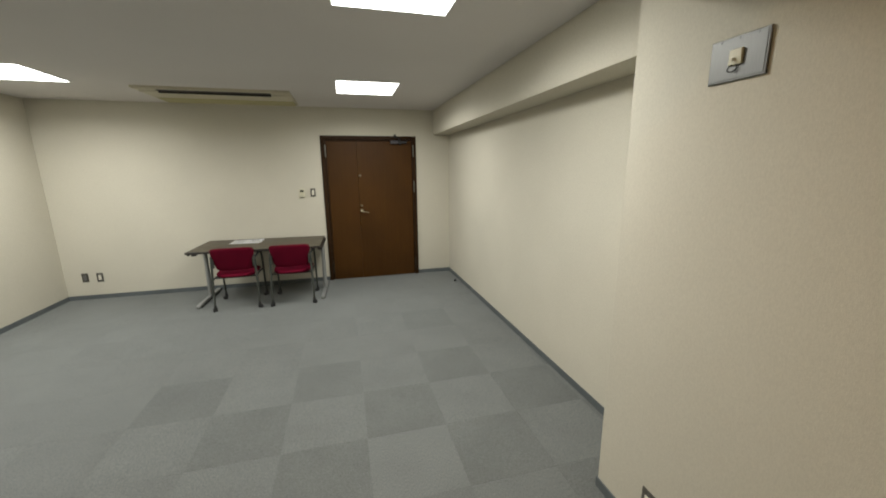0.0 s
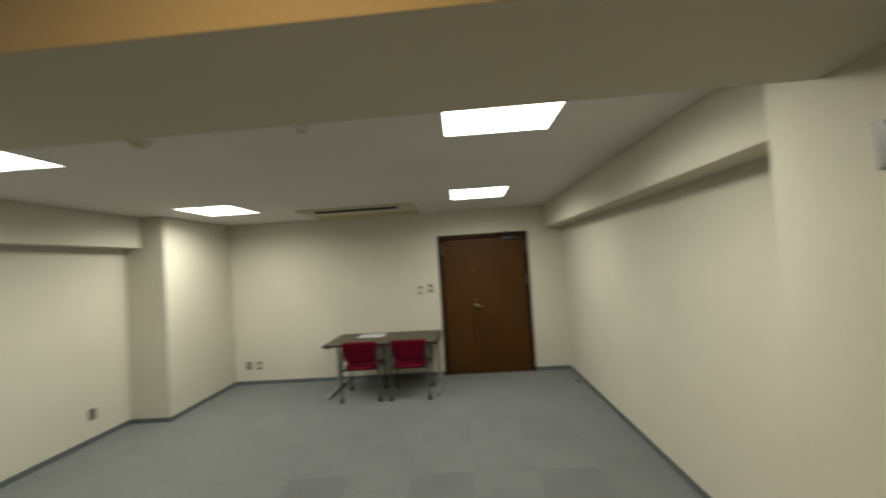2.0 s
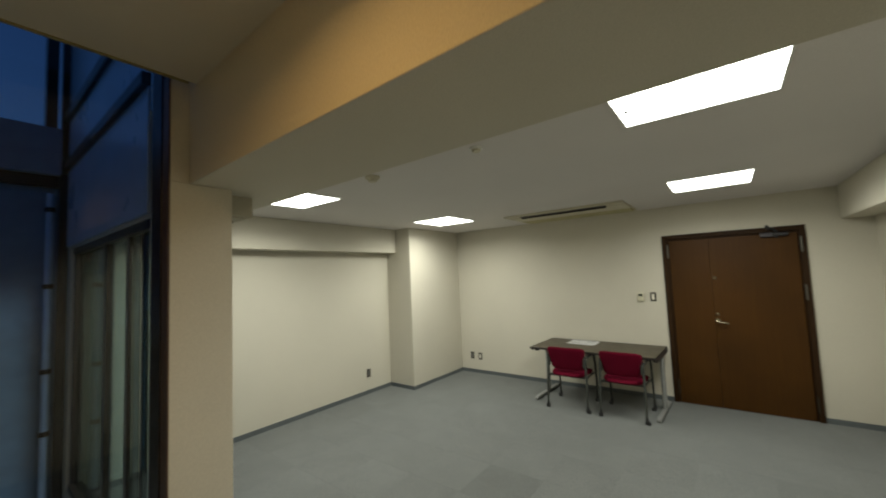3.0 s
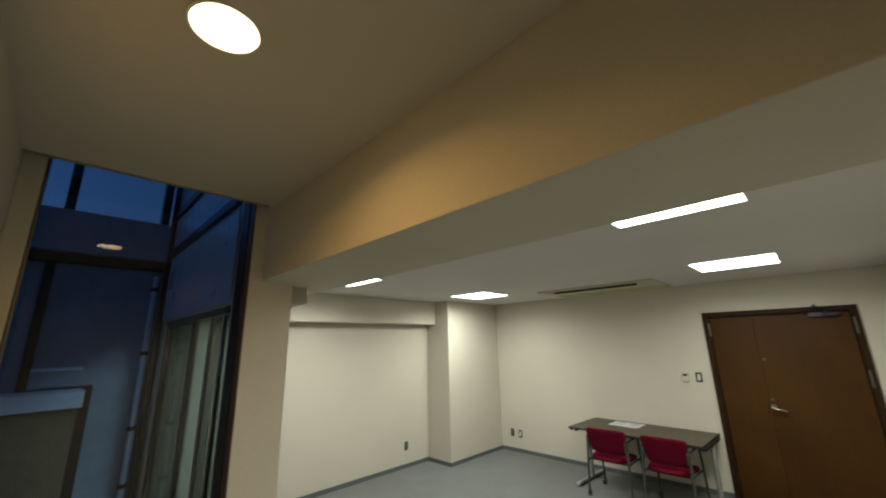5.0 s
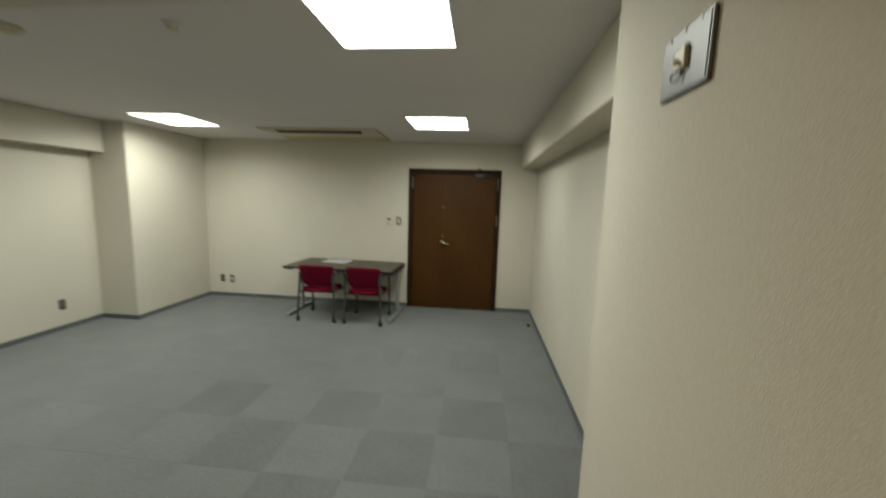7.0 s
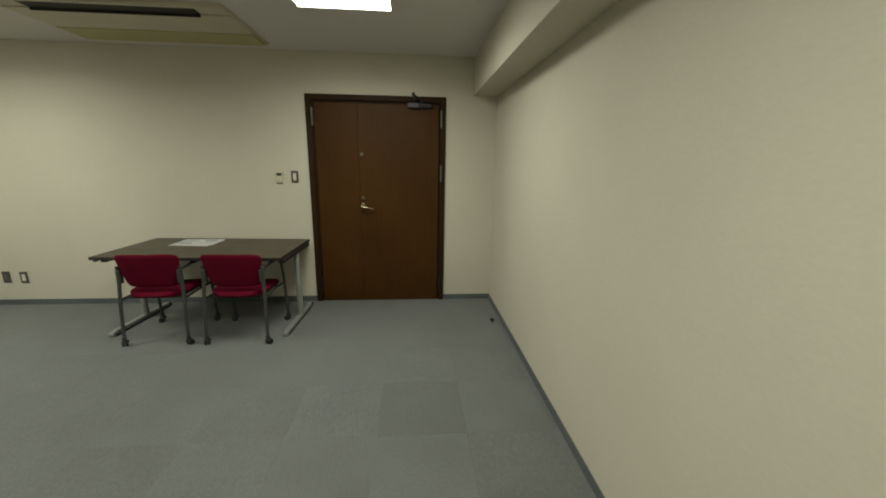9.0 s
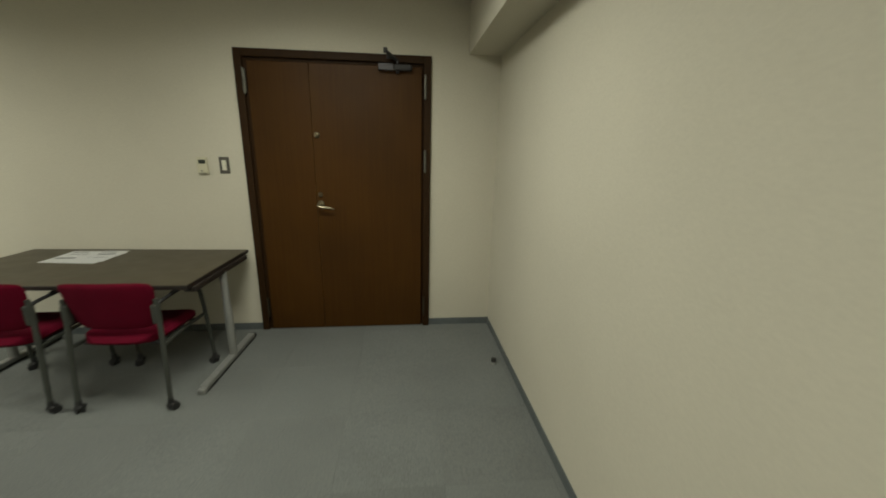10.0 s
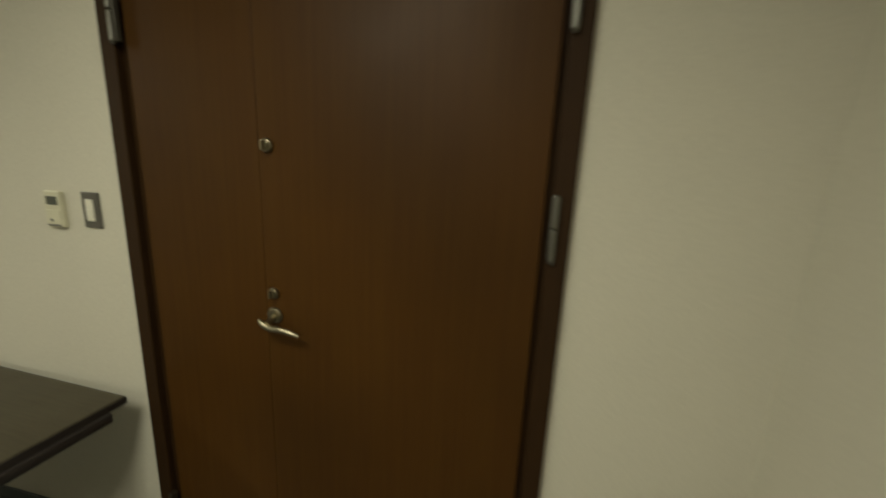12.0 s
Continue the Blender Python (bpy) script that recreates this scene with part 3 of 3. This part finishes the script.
# ---------------------------------------------------------------- chairs on castors
def caster(chair, x, y, turn):
    bm = rod(fresh(), (x, y, 0.050), (x, y, 0.085), 0.017, 0.015, sides=16, bevel=0.002)
    socket = part("caster", bm, BLACK_PLASTIC, chair, "black twin-wheel castor")
    c, s = math.cos(turn), math.sin(turn)
    for k in (-1, 1):
        a = (x - s * 0.012 + c * k * 0.005, y + c * 0.012 + s * k * 0.005, 0.024)
        b = (x - s * 0.012 + c * k * 0.020, y + c * 0.012 + s * k * 0.020, 0.024)
        part("wheel", rod(fresh(), a, b, 0.024, sides=22, bevel=0.004), BLACK_PLASTIC, socket)
    hood = box(fresh(), (x - 0.022, y - 0.018, 0.030), (x + 0.022, y + 0.026, 0.056), 0.010, 3)
    part("hood", hood, BLACK_PLASTIC, socket)


def stacking_chair(x, y, turn, label):
    """Base at the middle of the four castors; the back is towards -y."""
    t = thing("office_chair", (0, 0, 0), label, "chair", "chairs at the table")
    hx, hy = 0.240, 0.243
    # backrest: a curved pad, a little reclined
    def back(u, v, d):
        w = u * (1.0 + 0.13 * (v / 0.15))
        return (w, -hy + 0.062 - 0.030 * (1 - (u / 0.23) ** 2) - v * 0.16 + d, 0.620 + v)
    part("backrest", pad(fresh(), back, 0.436, 0.278, 0.038, 0.17), RED_CLOTH, t, "crimson cloth backrest")
    def seat(u, v, d):
        drop = 0.030 * max(0.0, v / 0.22) ** 3 + 0.010 * (1 - (u / 0.23) ** 2)
        return (u * (1 + 0.05 * v / 0.22), v + 0.002, 0.428 - drop + d)
    part("seat", pad(fresh(), seat, 0.455, 0.455, 0.062), RED_CLOTH, t, "crimson cloth seat")
    part("seat_pan", box(fresh(), (-0.195, -0.18, 0.386), (0.195, 0.185, 0.402), 0.006), BLACK_PLASTIC, t)
    for k in (-1, 1):
        # rear leg runs up to the side of the backrest
        part("rear_leg", tube(fresh(), [(k * hx, -hy, 0.075), (k * 0.238, -hy + 0.020, 0.30), (k * 0.234, -hy + 0.036, 0.45), (k * 0.230, -hy + 0.045, 0.56),
                                        (k * 0.228, -hy + 0.045, 0.660)], [0.0125, 0.0135, 0.0135, 0.0135, 0.012], sides=14), CHAIR_FRAME, t)
        part("front_leg", tube(fresh(), [(k * hx, hy, 0.075), (k * 0.240, hy - 0.020, 0.30), (k * 0.240, hy - 0.050, 0.52), (k * 0.240, hy - 0.085, 0.625)], 0.0125, sides=14),
             CHAIR_FRAME, t)
        part("arm_bar", tube(fresh(), [(k * 0.230, -hy + 0.045, 0.625), (k * 0.240, -hy + 0.10, 0.640), (k * 0.242, 0.02, 0.642), (k * 0.240, hy - 0.085, 0.625)], 0.010, sides=12),
             BLACK_PLASTIC, t)
        pad_bm = tube(fresh(), [(k * 0.240, -0.085, 0.650), (k * 0.243, -0.03, 0.656), (k * 0.243, 0.08, 0.656), (k * 0.240, 0.155, 0.648)], [0.012, 0.020, 0.020, 0.013], sides=14, flat=0.55)
        part("armrest", pad_bm, BLACK_PLASTIC, t, "black plastic armrest")
        part("back_bracket", box(fresh(), (k * 0.221 - 0.016, -hy + 0.026, 0.520), (k * 0.221 + 0.016, -hy + 0.066, 0.630), 0.007), CHAIR_FRAME, t)
        part("seat_rail", tube(fresh(), [(k * 0.232, -hy + 0.028, 0.390), (k * 0.222, 0.0, 0.390), (k * 0.238, hy - 0.030, 0.390)], 0.011, sides=12), CHAIR_FRAME, t)
    for yy in (-0.13, 0.13):
        part("crossbar", rod(fresh(), (-0.226, yy, 0.384), (0.226, yy, 0.384), 0.010, sides=14), CHAIR_FRAME, t)
    for (cx, cy), a in (((-hx, -hy), 0.6), ((hx, -hy), -0.4), ((-hx, hy), 2.2), ((hx, hy), 1.2)):
        caster(t, cx, cy, a)
    t.matrix_basis = pose(x, y, 0, 0, 0, turn)
    return t


chair = stacking_chair(-1.378, 5.030, 1.5, "crimson cloth chair on castors, before the table's middle")
second = copy_thing(chair, pose(-0.740, 5.022, 0, 0, 0, -1.0))
tagged(second, "crimson cloth chair on castors, beside the table's end")


# ---------------------------------------------------------------- plates, switches and sockets
def wall_plate(name, m, w, h, frame_mat, face_mat, label, category, inner=(0.5, 0.62), buttons=1, group=""):
    """A plate on a wall; its own x runs along the wall, y out of it, z up."""
    t = thing(name, (0, 0, 0), label, category, group)
    part("plate", box(fresh(), (-w / 2, 0, -h / 2), (w / 2, 0.007, h / 2), 0.003), frame_mat, t)
    iw, ih = w * inner[0], h * inner[1]
    for k in range(buttons):
        lo, hi = -ih / 2 + ih * k / buttons, -ih / 2 + ih * (k + 1) / buttons
        part("insert", box(fresh(), (-iw / 2, 0.005, lo + 0.001), (iw / 2, 0.012, hi - 0.001), 0.002), face_mat, t)
    t.matrix_basis = m
    return t


def socket(m, label, face):
    t = wall_plate("wall_socket", m, 0.072, 0.118, DARK_PLATE, face, label, "socket", (0.42, 0.56), 1, "wall sockets")
    bm = fresh()
    for z in (-0.014, 0.014):
        for x in (-0.006, 0.006):
            box(bm, (x - 0.0012, 0.0115, z - 0.004), (x + 0.0012, 0.0126, z + 0.004))
    part("slots", bm, SLOT_SHADE, t)
    for z in (-0.048, 0.048):
        part("screw", rod(fresh(), (0, 0.006, z), (0, 0.0085, z), 0.0035, 0.003, sides=12), PLATE_GREY, t)
    return t


north_face = lambda x, z: pose(x, NORTH, z, 0, 0, 180)
switch = wall_plate("light_switch", north_face(-0.492, 1.317), 0.070, 0.118, DARK_PLATE, WHITE_PLASTIC, "dark metal light switch with an ivory rocker beside the door", "light switch",
                    (0.42, 0.62), 1)
part("rocker", box(fresh(), (-0.011, 0.010, -0.028), (0.011, 0.0155, 0.004), 0.003), WHITE_PLASTIC, switch)

remote = thing("wall_controller", (0, 0, 0), "ivory air conditioner controller with a dark display", "controller")
part("body", box(fresh(), (-0.036, 0, -0.060), (0.036, 0.016, 0.060), 0.004), IVORY_AGED, remote)
part("display", box(fresh(), (-0.024, 0.0145, 0.014), (0.024, 0.0172, 0.043), 0.001), DISPLAY, remote, "dark display")
part("flap", box(fresh(), (-0.030, 0.015, -0.050), (0.030, 0.0185, -0.002), 0.002), IVORY_AGED, remote)
part("grip", box(fresh(), (-0.026, 0.017, -0.056), (0.026, 0.0205, -0.051), 0.001), PLATE_GREY, remote)
part("button", rod(fresh(), (0.006, 0.018, -0.036), (0.006, 0.0205, -0.036), 0.005, sides=16), PLATE_GREY, remote)
remote.matrix_basis = north_face(-0.640, 1.312)

socket(north_face(-3.365, 0.297), "dark metal wall socket with a grey insert, low on the wall", PLATE_GREY)
socket(north_face(-3.205, 0.292), "dark metal wall socket with an ivory insert, low on the wall", WHITE_PLASTIC)
socket(pose(WEST, 3.994, 0.306, 0, 0, -90), "dark metal wall socket low on the long cream wall", PLATE_GREY)
socket(pose(PILLAR_E, 1.17, 0.215, 0, 0, 90), "dark metal wall socket low on the pillar", WHITE_PLASTIC)


def steel_plate():
    t = thing("steel_wall_plate", (PILLAR_E, 1.055, 1.944), "brushed stainless steel blank plate with an ivory connector box", "wall plate")
    w, h = 0.178, 0.128
    part("plate", box(fresh(), (-0.008, -w / 2, -h / 2), (0, w / 2, h / 2), 0.003, 3), STAINLESS, t)
    part("lip", box(fresh(), (-0.0095, -w / 2 + 0.007, -h / 2 + 0.007), (-0.007, w / 2 - 0.007, h / 2 - 0.007), 0.001), STAINLESS, t)
    for y in (-0.055, 0.0, 0.055):
        part("screw", rod(fresh(), (-0.008, y, 0.055), (-0.0115, y, 0.055), 0.0036, 0.003, sides=14), STAINLESS, t)
    b = part("connector_box", box(fresh(), (-0.018, -0.020, -0.020), (-0.008, 0.020, 0.025), 0.003), IVORY_AGED, t, "ivory connector box")
    part("plug", rod(fresh(), (-0.018, 0.002, -0.004), (-0.029, 0.002, -0.006), 0.0055, 0.005, sides=16, bevel=0.001), WHITE_PLASTIC, b)
    part("cord", tube(fresh(), [(-0.016, 0.006, -0.018), (-0.024, 0.012, -0.028), (-0.022, 0.014, -0.036), (-0.016, 0.004, -0.038), (-0.014, -0.006, -0.030), (-0.015, -0.004, -0.018)],
                      0.0018, sides=8), BLACK_PLASTIC, b)


steel_plate()


def door_stop():
    t = thing("door_stop", (1.428, 5.119, 0.006), "small black round door stop on the carpet", "door stop")
    part("base", rod(fresh(), (0, 0, 0), (0, 0, 0.012), 0.021, 0.019, sides=24, bevel=0.002), STEEL_GREY, t, "grey metal foot")
    part("buffer", rod(fresh(), (0, 0, 0.012), (0, 0, 0.040), 0.018, 0.017, sides=24, bevel=0.004), BLACK_PLASTIC, t, "black rubber buffer")


door_stop()


# ---------------------------------------------------------------- windows
def tall_window():
    t = tagged(thing("window_1", (GLASS_X, 0.325, 0), "tall dark-framed window looking out at dusk", "window"), kind="structure")
    y0, y1, top = -0.530, 0.450, 2.95
    for lo, hi in [((-0.03, y1 - 0.023, 0), (0.105, y1, top)), ((-0.03, y0, 0), (0.055, y0 + 0.055, top)),
                   ((-0.03, y0 + 0.055, 0), (0.055, y1 - 0.023, 0.07)), ((-0.03, y0 + 0.055, top - 0.06), (0.055, y1 - 0.023, top))]:
        part("window_frame", box(fresh(), lo, hi, 0.004), BRONZE, t, "dark bronze frame")
    part("trim", box(fresh(), (0.105, y1 - 0.018, 0), (0.182, y1 - 0.010, 2.70), 0.002), TRIM_BROWN, t, "red-brown reveal trim")
    # added strip, there only to give the jamb edge its bright glint
    part("bead", rod(fresh(), (0.160, -0.458, 0), (0.160, -0.458, 2.70), 0.007, sides=14), HINGE, t, "added satin strip for the jamb's glint")
    pane = part("pane", box(fresh(), (-0.004, y0 + 0.05, 0.065), (0.004, y1 - 0.018, top - 0.055)), GLASS, t, "clear glass", smooth=False)
    pane.visible_shadow = False


tall_window()


def wide_window():
    t = tagged(thing("window_2", (-3.035, 0.825, 0.12), "wide dark-framed sliding window beside the balcony", "window"), kind="structure")
    w, h = 1.045, 1.96
    for lo, hi in [((-w, -0.025, 0), (-w + 0.045, 0.03, h)), ((w - 0.045, -0.025, 0), (w, 0.03, h)), ((-w + 0.045, -0.04, 0), (w - 0.045, 0.05, 0.05)),
                   ((-w + 0.045, -0.04, h - 0.05), (w - 0.045, 0.05, h)),
                   ((-0.035, -0.02, 0.05), (0.025, 0.02, h - 0.05)), ((0.495, -0.02, 0.05), (0.555, 0.0, h - 0.05)),
                   ((0.705, 0.004, 0.05), (0.765, 0.024, h - 0.05))]:
        part("window_frame", box(fresh(), lo, hi, 0.004), BRONZE, t, "dark bronze frame")
    for a, b, glass, label in ((-1.0, -0.035, GLASS_DIM, "glass tinted for the dark behind"), (0.025, 0.495, GLASS_DARK, "tinted glass"),
                               (0.555, 0.705, GLASS_DIM, "glass tinted for the dark behind"), (0.765, 1.0, GLASS_DARK, "tinted glass")):
        p = part("pane", box(fresh(), (a, -0.004, 0.05), (b, 0.004, h - 0.05)), glass, t, label, smooth=False)
        p.visible_shadow = False


wide_window()


# ---------------------------------------------------------------- outside at dusk
def courtyard():
    g = blocks("ground", [((-80, -80, -0.35), (80, 80, -0.20))], CONCRETE, "dark concrete yard at dusk", "ground")
    t = thing("courtyard_facade", (-4.6, 0, -0.2), "dark blue-grey glazed facade around a light well at dusk", "building")
    inv = Matrix.Translation((4.6, 0, 0.2))

    def put(name, lo, hi, mat, label="", bevel=0.004):
        ob = part(name, box(fresh(), lo, hi, bevel), mat, t, label)
        ob.matrix_parent_inverse = inv
        return ob
    put("wall", (-4.75, -4.5, -0.2), (-4.30, 0.775, 2.62), FACADE, "dark slate wall")
    put("band", (-4.75, -4.5, 2.62), (-4.24, 0.775, 2.72), BRONZE, "dark sill beam", 0.008)
    put("band", (-4.75, -4.5, 2.72), (-4.19, 0.775, 3.13), FACADE, "dark spandrel band", 0.01)
    for y in (-3.3, -2.2, -1.1, -0.095, 0.66):
        put("mullion", (-4.36, y - 0.038, 3.13), (-4.24, y + 0.038, 4.6), BRONZE)
    put("cap", (-4.75, -4.5, 4.6), (-4.20, 0.775, 4.8), FACADE)
    for lo, hi in ((2.10, 2.765), (2.835, 3.20), (3.28, 4.60)):
        put("upper_panel", (-4.26, 0.765, lo), (-1.99, 0.779, hi), FACADE_BLUE, "blue-grey panel with the twilight's reflection in its colour")
    for lo, hi in ((2.765, 2.835), (3.20, 3.28)):
        put("transom", (-4.26, 0.735, lo), (-1.99, 0.779, hi), BRONZE)
    put("post", (-4.25, 0.715, -0.2), (-4.19, 0.775, 4.6), BRONZE)
    put("post", (-4.32, -0.17, 0.0), (-4.27, -0.10, 2.62), BRONZE)
    put("pilaster", (-4.32, -0.62, 0.0), (-4.275, -0.52, 2.62), FACADE)
    put("sill_box", (-4.32, -0.10, 1.50), (-4.20, 0.27, 1.64), FACADE, "slate ledge box")
    put("sill_cap", (-4.33, -0.10, 1.64), (-4.17, 0.23, 1.665), LEDGE, "sky-tinted metal ledge")

    p = thing("downpipe", (-4.235, 0.665, -0.2), "thin blue-grey metal downpipe on the dark wall", "pipe")
    part("pipe", rod(fresh(), (0, 0, 0), (0, 0, 2.76), 0.025, sides=16), LEDGE, p)
    for z in (0.75, 1.25, 1.95, 2.6):
        part("clamp", rod(fresh(), (0, 0, z), (0, 0, z + 0.04), 0.036, sides=16, bevel=0.003), BRONZE, p)

    q = thing("parapet", (-3.95, -0.9, -0.2), "low concrete parapet with a sky-tinted metal coping", "parapet")
    part("wall", box(fresh(), (-0.30, -2.6, 0), (0.08, 1.13, 1.545), 0.006), CONCRETE, q)
    part("coping", box(fresh(), (-0.24, -2.6, 1.545), (0.12, 1.155, 1.68), 0.01), LEDGE, q, "sky-tinted metal coping")
    part("end_post", box(fresh(), (-0.31, 1.13, 0), (-0.20, 1.22, 1.70), 0.006), BRONZE, q, "dark upright at the parapet's end")


courtyard()


# ---------------------------------------------------------------- carpet, tile by tile
floor = blocks("floor", [((-4.25, ALCOVE_S - 0.16, -0.12), (1.70, NORTH + 0.18, -0.001))], SCREED, "blue-grey carpet tile floor laid in a checker", "floor")


def tile_mesh(name, w, d, mat):
    bm = fresh()
    g = 0.0002
    lo = [bm.verts.new((x, y, 0.0)) for x, y in ((g, g), (w - g, g), (w - g, d - g), (g, d - g))]
    mid = [bm.verts.new((x, y, 0.0057)) for x, y in ((g, g), (w - g, g), (w - g, d - g), (g, d - g))]
    e = 0.0012
    hi = [bm.verts.new((x, y, 0.0062)) for x, y in ((g + e, g + e), (w - g - e, g + e), (w - g - e, d - g - e), (g + e, d - g - e))]
    for a, b in ((lo, mid), (mid, hi)):
        for k in range(4):
            bm.faces.new((a[k], a[(k + 1) % 4], b[(k + 1) % 4], b[k]))
    bm.faces.new(hi)
    me = bpy.data.meshes.new(name)
    bm.to_mesh(me)
    bm.free()
    me.materials.append(mat)
    return me


TILE, ORIGIN_X, ORIGIN_Y = 0.5, -0.018, 2.158
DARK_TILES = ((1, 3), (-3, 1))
known = {}
for i in range(-9, 4):
    for j in range(-5, 8):
        x0, y0 = max(ORIGIN_X + i * TILE, WEST), max(ORIGIN_Y + j * TILE, ALCOVE_S)
        x1, y1 = min(ORIGIN_X + (i + 1) * TILE, EAST), min(ORIGIN_Y + (j + 1) * TILE, NORTH)
        if x1 - x0 < 0.02 or y1 - y0 < 0.02 or (x1 < JAMB_X + 0.02 and y1 < 1.0):
            continue
        nap_shaded = (i + j) % 2 == 0 and (j <= 1 and i >= -2 or (i, j) in DARK_TILES)      # crossways tiles whose nap shade is painted at full strength
        key = (round(x1 - x0, 3), round(y1 - y0, 3), 1 if (i + j) % 2 else 2 if nap_shaded else 0)
        if key not in known:
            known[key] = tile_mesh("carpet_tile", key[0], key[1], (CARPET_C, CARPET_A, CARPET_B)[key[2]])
        piece = new("carpet_tile", known[key])
        piece.location = (x0, y0, 0)
        piece.parent = floor
